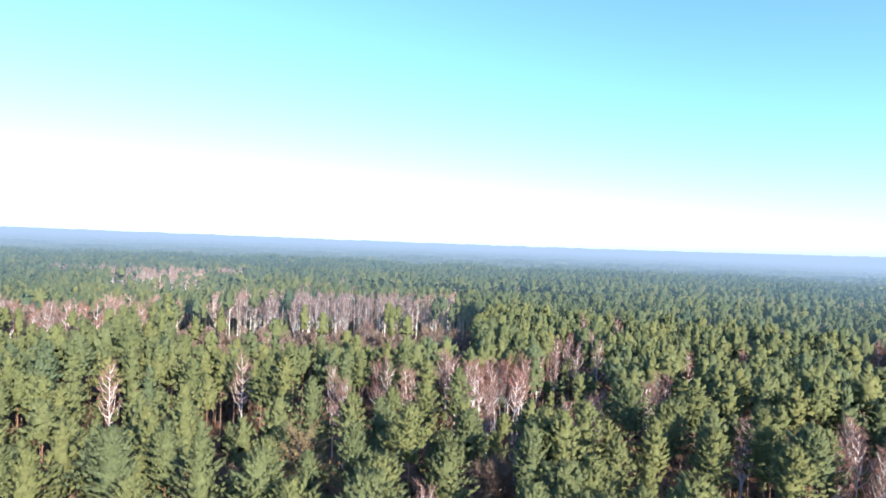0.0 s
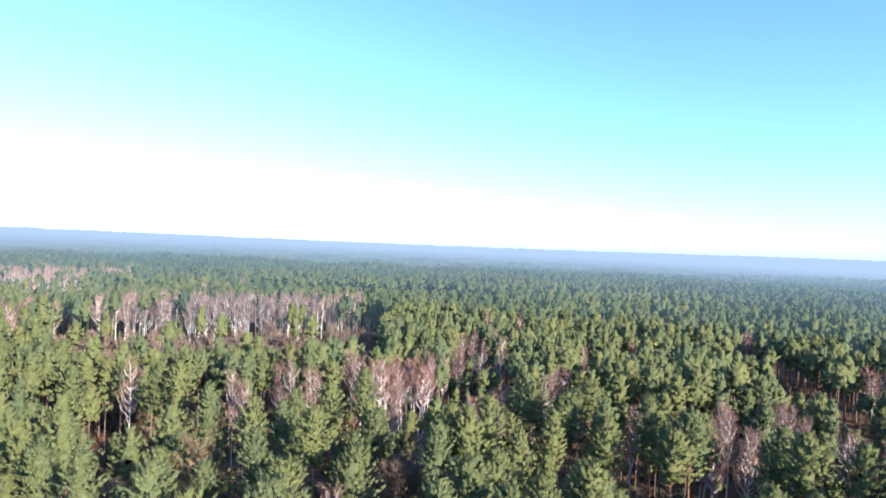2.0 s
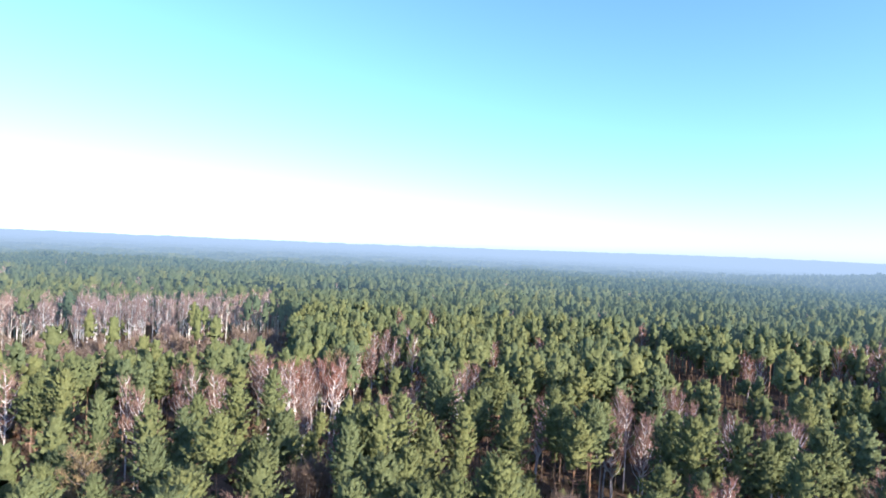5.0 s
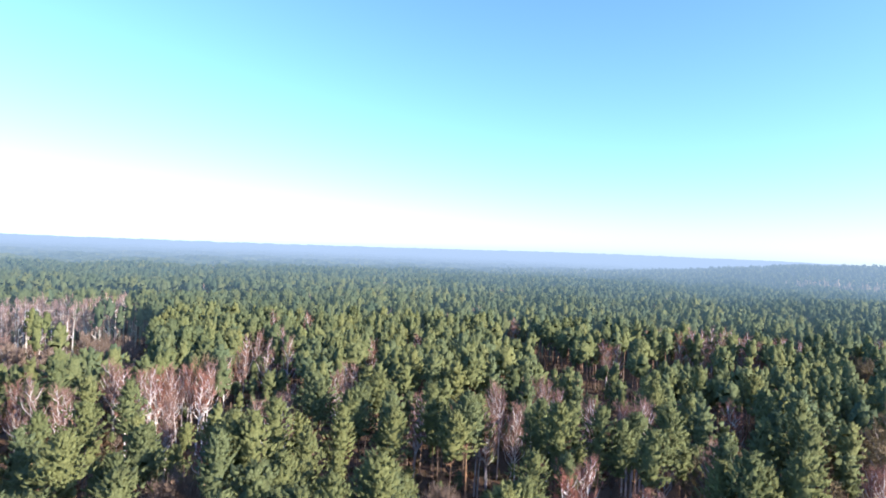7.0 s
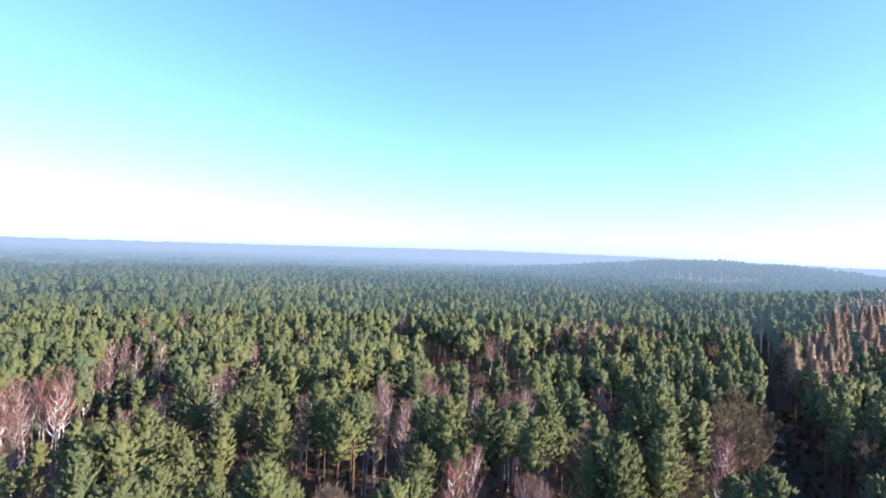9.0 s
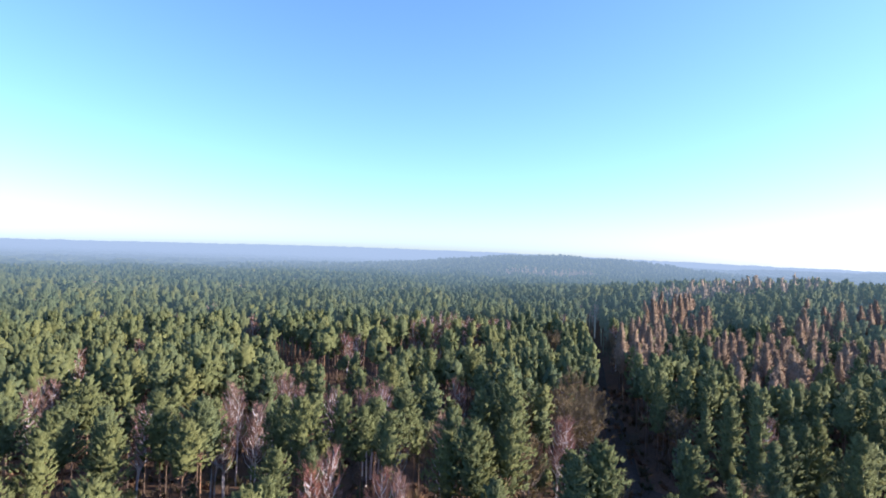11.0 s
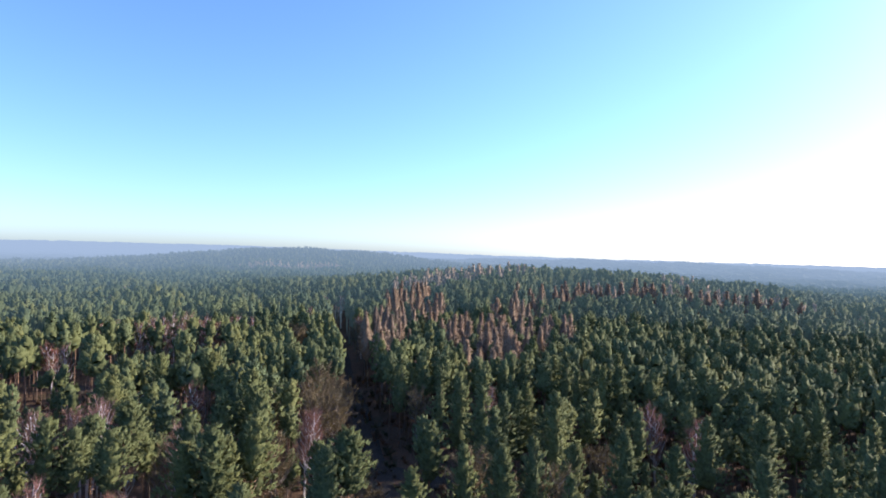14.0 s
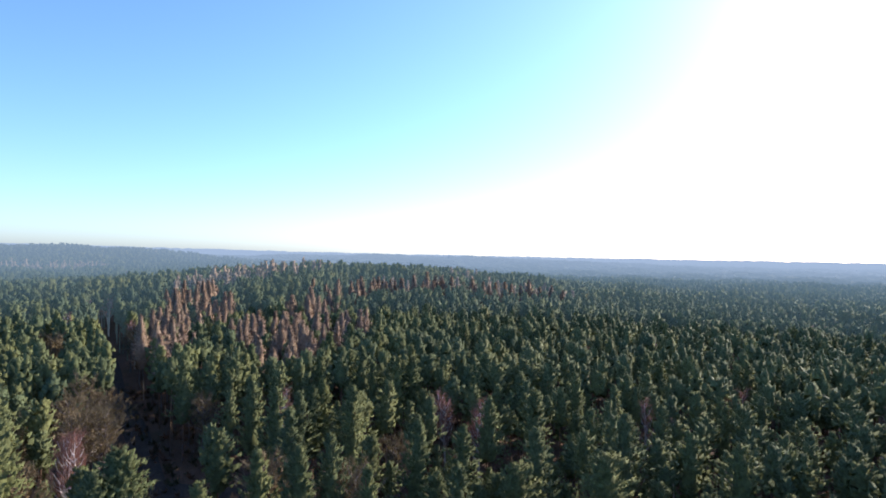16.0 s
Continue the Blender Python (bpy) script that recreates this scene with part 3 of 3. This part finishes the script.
marked_bare = np.array([t[0] in ("birch", "bush", "broadleaf") for t in trees])


def jittered(spacing, d0, d1):
    n = int(2 * d1 / spacing)
    gx, gy = np.meshgrid(np.arange(n), np.arange(n), indexing="ij")
    x = (gx + 0.5 * (gy % 2)) * spacing - d1 + rng.uniform(-0.36, 0.36, gx.shape) * spacing
    y = gy * spacing * 0.9 - d1 * 0.9 + rng.uniform(-0.36, 0.36, gx.shape) * spacing
    x, y = x.ravel(), y.ravel()
    d, az = np.hypot(x, y), np.degrees(np.arctan2(x, y))
    front = (az > -46) & (az < 150)
    keep = (d >= d0) & (d < d1) & (front | ((d < 250) & (rng.uniform(0, 1, len(x)) < 0.6)))
    keep &= (ride_distance(x, y) > 0) & ((d < 800) | (np.minimum(az - 34, 104 - az) / 18 > rng.uniform(0, 1, len(x))))
    return x[keep], y[keep]


larches = []
for spacing, near_d, far_d in ((6.1, 4, 140), (5.9, 140, 400), (7.4, 400, 800), (7.8, 800, 1080)):
    xs, ys = jittered(spacing, near_d, far_d)
    for x, y in zip(xs, ys):
        d, az = math.hypot(x, y), math.degrees(math.atan2(x, y))
        if d < 270:
            gap = np.hypot(marked_xy[:, 0] - x, marked_xy[:, 1] - y)
            if gap.min() < (5.8 if d < 140 else 3.8) or (gap[marked_bare] < 5.4).any():
                if gap.min() > 2.4 and not 70.6 < az < 78.6:
                    trees.append((("pine", "bush")[int(rng.integers(0, 2))], x, y, rng.uniform(0.30, 0.45), False))
                continue
            off = np.abs(marked_az - az) * d * 0.0175
            if (marked_bare & (off < 2.6) & (marked_d - d > 0) & (marked_d - d < 32)).any() or (d < 170 and noise.noise(Vector((x / 17.0, y / 17.0, 3.3))) > 0.46):
                if gap.min() > 4.0 and not (70.6 < az < 78.6 and d < 142):
                    trees.append(("pine", x, y, rng.uniform(0.52, 0.74), False))
                continue
        if 70.6 < az < 78.6 and 80 < d < 142 and ride_distance(x, y) > 0.5 and rng.uniform() < 0.8:
            low = ("broadleaf", "broadleaf", "pine")[int(rng.integers(0, 3))]
            trees.append((low, x, y, rng.uniform(0.5, 0.8) if low == "broadleaf" else rng.uniform(0.4, 0.6), False))
            continue
        if any(a0 < az < a1 and d0 < d < d1 and rng.uniform() < share for a0, a1, d0, d1, share in OPENINGS):
            if rng.uniform() < (0.3 if az < -2 and d < 121 else 0.9) and not (70.6 < az < 78.6 and d < 142):
                low = ("pine", "pine", "pine", "broadleaf", "bush")[int(rng.integers(0, 5))]
                if d > 165 and (az < 30 or az > 49):
                    low = ("pine", "bush", "bush", "broadleaf", "bush")[int(rng.integers(0, 5))]
                    trees.append((low, x, y, rng.uniform(0.7, 1.15) if low == "bush" else rng.uniform(0.18, 0.34), False))
                    continue
                if 37.0 < az < 49.0 and 137 < d < 241:
                    trees.append(("pine", x, y, rng.uniform(0.40, 0.55) if rng.uniform() < 0.15 else rng.uniform(0.12, 0.2), False))
                    continue
                trees.append((low, x, y, rng.uniform(0.6, 0.9) if low == "bush" else rng.uniform(0.25, 0.55), False))
            continue
        if d < 140 and rng.uniform() < 0.35:
            trees.append((("pine", "pine", "bush")[int(rng.integers(0, 3))], x + 3.6, y + 1.2, rng.uniform(0.30, 0.55), False))
        kind = "pine"
        grow = 0.97 + 0.15 * noise.noise(Vector((x / 55.0, y / 55.0, 0.0))) + (rng.uniform(-0.27, 0.05) if d < 140 else rng.uniform(-0.11, 0.08))
        stand = [share for *s, share in LARCH_STANDS if in_stand(x, y, *s)]
        if stand:
            open_side = not larches or min((x - lx) ** 2 + (y - ly) ** 2 for lx, ly in larches[-260:]) > 4.6 ** 2
            if open_side and rng.uniform() < max(stand):
                kind = "larch"
                larches.append((x, y))
            grow += 0.08 if kind == "larch" else -0.09
        else:
            for *s, share in BIRCH_STANDS:
                if in_stand(x, y, *s) and rng.uniform() < share:
                    kind = "birch"
                    grow = max(grow, 0.98) + 0.06
                    break
            else:
                pick = rng.uniform()
                if pick < 0.02:
                    kind = "birch"
                elif pick < 0.03:
                    kind = "broadleaf"
                elif 76 < az < 130 and pick < 0.16:
                    kind = "cone"
        trees.append((kind, x, y, grow, False))

# ---------------------------------------------------------------- single trees nearest to the middle of the plan
LABELS = {
    "pine": ("scots_pine", "tall Scots pine with orange upper bark and olive-green plumed crown", "pine tree", "pines of the wood"),
    "cone": ("scots_pine", "pointed dark green pine with layered boughs", "pine tree", "pines of the wood"),
    "larch": ("larch", "conical larch with tan-brown autumn needles on the hillside", "larch tree", "larches on the hill"),
    "birch": ("birch", "bare white-stemmed birch with reddish-brown fine twigs", "birch tree", "birches among the pines"),
    "broadleaf": ("broadleaf_tree", "broad bare tree with withered brown foliage beside pines", "deciduous tree", "brown broadleaf trees"),
    "bush": ("tall_shrub", "many-stemmed bare grey-brown shrub in a forest gap", "shrub", "bare shrubs"),
}


def part(name, tris, mat, parent, tint, normals=None):
    n = len(tris)
    me = mesh_from(name, tris.reshape(-1, 3), np.arange(n * 3).reshape(-1, 3), [mat], tint=np.full(n, tint), normals=normals)
    ob = new(name, me)
    ob.parent = parent
    return ob


MODELS = {}
TRUNK_FACES = 30      # a limb has fewer


def model(kind, i):
    """The first tree of a model, with its parts."""
    if (kind, i) not in MODELS:
        name, label, cat, group = LABELS[kind]
        rg = np.random.default_rng(100 + i * 7 + len(MODELS))
        wood, crown, soft = KINDS[kind][0](rg, MID if kind == "larch" else NEAR, i)
        top = tagged(new(name), label, cat, group)
        stems = [w for w in wood if len(w) >= TRUNK_FACES] if kind == "birch" else wood
        trunk = part("trunk", np.concatenate(stems), KINDS[kind][1], top, 0.0)
        for limb in wood if kind == "birch" else []:
            if len(limb) < TRUNK_FACES:
                part("limb", limb, KINDS[kind][1], trunk, 0.0)
        part("crown", crown, KINDS[kind][2], top, 0.0, soft)
        MODELS[kind, i] = [top, False]
    return MODELS[kind, i]


def seat(x, y, grow, rg):
    s = grow * rg.uniform(0.92, 1.1)
    z = float(ground_z(x, y)) - 0.15
    return pose(x, y, z, rg.normal(0, 1.2), rg.normal(0, 1.2), rg.uniform(0, 360)) @ Matrix.Diagonal((s, s, grow, 1))


def bearing(x, y):
    return math.degrees(math.atan2(x, y))


LIMIT = {"pine": 200, "cone": 100, "larch": 160, "birch": 130, "broadleaf": 60, "bush": 10}
order = sorted(range(len(trees)), key=lambda k: (not trees[k][4], math.hypot(trees[k][1], trees[k][2])))
single, rest = [], []
used = {k: 0 for k in LIMIT}
for k in order:
    kind, x, y, grow, marked = trees[k]
    d = math.hypot(x, y)
    if used[kind] < LIMIT[kind] and d < 345 and (marked or (d > 58 and grow > 0.6 and -40 < bearing(x, y) < 142)):
        used[kind] += 1
        single.append(trees[k])
    else:
        rest.append(trees[k])
rg = np.random.default_rng(5)
for kind, x, y, grow, marked in single:
    m = seat(x, y, grow, rg)
    entry = model(kind, int(rg.integers(0, {"pine": 12, "cone": 6, "birch": 8, "larch": 6}.get(kind, 4))))
    if entry[1]:
        copy_thing(entry[0], m)
    else:
        entry[0].matrix_basis, entry[1] = m, True


# ---------------------------------------------------------------- the rest of the wood
def join_trees(name, picked, level, variants, label, category, sort="stuff", swap=None):
    """Trees that nobody could count, in one mesh."""
    rg = np.random.default_rng(40 + level)
    verts, mats_of, tints, slots, facing = [], [], [], [], []
    for kind in sorted({t[0] for t in picked}):
        group = [t for t in picked if t[0] == kind]
        make, bark_mat, leaf_mat = KINDS[kind]
        if swap:
            bark_mat, leaf_mat = swap.get(kind, swap["pine"])
        for mt in (bark_mat, leaf_mat):
            if mt not in slots:
                slots.append(mt)
        which = rg.integers(0, variants, len(group))
        for i in range(variants):
            mine = [t for t, w in zip(group, which) if w == i]
            if not mine:
                continue
            wood, crown, soft = make(np.random.default_rng(900 + i), level, i)
            wood = np.concatenate(wood)
            if level == LAST and kind not in ("birch", "broadleaf"):
                wood = wood[:0]
            tris = np.concatenate([wood, crown])
            nrm = np.concatenate([flat_normals(wood), soft])
            mat = np.concatenate([np.full(len(wood), slots.index(bark_mat)), np.full(len(crown), slots.index(leaf_mat))])
            xy = np.array([(t[1], t[2]) for t in mine])
            g = np.array([t[3] for t in mine])
            s = g * rg.uniform(0.92, 1.12, len(mine))
            a = rg.uniform(0, 6.283, len(mine))
            c, sn = (np.cos(a) * s)[:, None, None], (np.sin(a) * s)[:, None, None]
            X, Y, Z = tris[None, :, :, 0], tris[None, :, :, 1], tris[None, :, :, 2]
            z0 = ground_z(xy[:, 0], xy[:, 1]) - 0.15
            out = np.stack([X * c - Y * sn + xy[:, 0, None, None], X * sn + Y * c + xy[:, 1, None, None],
                            Z * g[:, None, None] + z0[:, None, None]], -1)
            verts.append(out.reshape(-1, 3).astype(np.float32))
            ca, sa_ = np.cos(a)[:, None, None], np.sin(a)[:, None, None]
            facing.append(np.stack([nrm[None, :, :, 0] * ca - nrm[None, :, :, 1] * sa_, nrm[None, :, :, 0] * sa_ + nrm[None, :, :, 1] * ca,
                                    np.broadcast_to(nrm[None, :, :, 2], out.shape[:3])], -1).reshape(-1, 3).astype(np.float32))
            mats_of.append(np.tile(mat, len(mine)))
            tints.append(np.repeat(rg.uniform(0, 1, len(mine)), len(tris)))
    v = np.concatenate(verts)
    me = mesh_from(name, v, np.arange(len(v)).reshape(-1, 3), slots, np.concatenate(mats_of), np.concatenate(tints),
                   normals=np.concatenate(facing))
    return tagged(new(name, me), label, category, kind=sort)


def reach_of(t):
    return math.hypot(t[1], t[2])


def ahead(t):
    return -46 < bearing(t[1], t[2]) < 150


join_trees("pine_wood", [t for t in rest if reach_of(t) < 45 or (reach_of(t) < 150 and ahead(t))], MID, 10,
           "dense mixed wood of green pines with a few bare birches", "forest")
join_trees("pine_wood_beyond", [t for t in rest if 150 <= reach_of(t) < 265 and ahead(t)], FAR, 10,
           "dense green pine wood with strips of bare birches", "forest")
join_trees("pine_wood_behind", [t for t in rest if 45 <= reach_of(t) < 400 and not ahead(t)],
           LAST, 8, "green pine wood with brown larches and birches", "forest")
# bark and leaf materials with the haze glow painted in
HAZE_PAINTED = {"pine": (FAR_GREEN, FAR_GREEN), "larch": (FAR_LARCH, FAR_LARCH), "birch": (FAR_STEMS, FAR_TWIGS), "broadleaf": (FAR_TWIGS, FAR_TWIGS), "bush": (FAR_TWIGS, FAR_TWIGS)}
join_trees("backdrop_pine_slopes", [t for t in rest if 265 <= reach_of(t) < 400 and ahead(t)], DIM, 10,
           "green pine wood with bare birches and thin painted haze", "forest", "structure", HAZE_PAINTED)
join_trees("backdrop_pine_wood", [t for t in rest if reach_of(t) >= 400], LAST, 8, "far green pine woods with thin painted bluish haze",
           "forest", "structure", HAZE_PAINTED)

# undergrowth in the gaps and along the rides
rg = np.random.default_rng(77)
n = 9000
az, d = rg.uniform(-42, 145, n), np.sqrt(rg.uniform(60 ** 2, 220 ** 2, n))
x, y = d * np.sin(np.radians(az)), d * np.cos(np.radians(az))
keep = ride_distance(x, y) > -4.2
pos = np.stack([x, y, ground_z(x, y) + 0.1], -1)[keep]
t = blades(pos, np.tile([0, 0, 1.0], (len(pos), 1)), 10, 1.0, 0.4, 0.7, rg)
t = (t - np.repeat(pos, 10, 0)[:, None]) * np.repeat(rg.uniform(0.6, 2.4, len(pos)), 10)[:, None, None] + np.repeat(pos, 10, 0)[:, None]
under = new("undergrowth", mesh_from("undergrowth", t.reshape(-1, 3), np.arange(len(t) * 3).reshape(-1, 3), [BUSH],
                                     tint=np.repeat(rg.uniform(0, 1, len(pos)), 10)))
tagged(under, "rusty bracken and low brown shrubs on the forest floor", "undergrowth", kind="stuff")

# a pale fallen stem across the ride
lx, ly = polar(71.0, 138)
log = tube([(0, 0, 0.2), (3, 0.15, 0.24), (6, 0.05, 0.27), (9, -0.2, 0.3)], [0.2, 0.17, 0.13, 0.07], 8)
stem = new("fallen_stem", mesh_from("fallen_stem", log.reshape(-1, 3), np.arange(len(log) * 3).reshape(-1, 3), [BIRCH_BARK], tint=np.zeros(len(log))))
stem.matrix_world = pose(lx - 1.5, ly + 4, float(ground_z(lx, ly)) - 0.02, 0, 0, -72)
tagged(stem, "pale fallen birch stem lying in the shaded ride", "log")


def radio_mast(az, d, top):
    """A slender lattice mast on the far ridge: three legs, girts and braces, and an aerial."""
    x, y = polar(az, d)
    z0 = float(ground_z(x, y))
    h = top - z0
    mast = tagged(new("radio_mast"), "slender grey lattice radio mast on a far wooded ridge", "mast", "masts on the ridge")
    mast.location = (x, y, z0 - 0.3)

    def corner(k, z):
        r = 1.5 - 1.1 * z / h
        return np.array([r * math.cos(k * 2.0944), r * math.sin(k * 2.0944), z])

    for k in range(3):
        part("leg", tube([corner(k, 0), corner(k, h * 0.5), corner(k, h)], [0.15, 0.12, 0.09], 5), STEEL, mast, 0.0)
    lattice = []
    n = 14
    for i in range(n):
        for k in range(3):
            a, b = corner(k, h * i / n), corner((k + 1) % 3, h * (i + 1) / n)
            lattice.append(tube([a, (a + b) / 2, b], [0.05] * 3, 3))
            c = corner((k + 1) % 3, h * i / n)
            lattice.append(tube([a, (a + c) / 2, c], [0.05] * 3, 3))
    part("bracing", np.concatenate(lattice), STEEL, mast, 0.0)
    part("aerial", tube([(0, 0, h - 0.5), (0, 0, h + 3), (0, 0, h + 6)], [0.12, 0.1, 0.05], 5), STEEL, mast, 0.0)


STEEL, nt_, p_, o_ = material("galvanised_steel")
p_.inputs["Metallic"].default_value, p_.inputs["Roughness"].default_value = 0.6, 0.6
nt_.links.new(ramp(nt_, noise_at(nt_, 0.8, 3), [(0.3, (0.42, 0.44, 0.46)), (0.7, (0.54, 0.55, 0.57))]), p_.inputs["Base Color"])
radio_mast(101.6, 1400, 72)
radio_mast(101.1, 1420, 69)
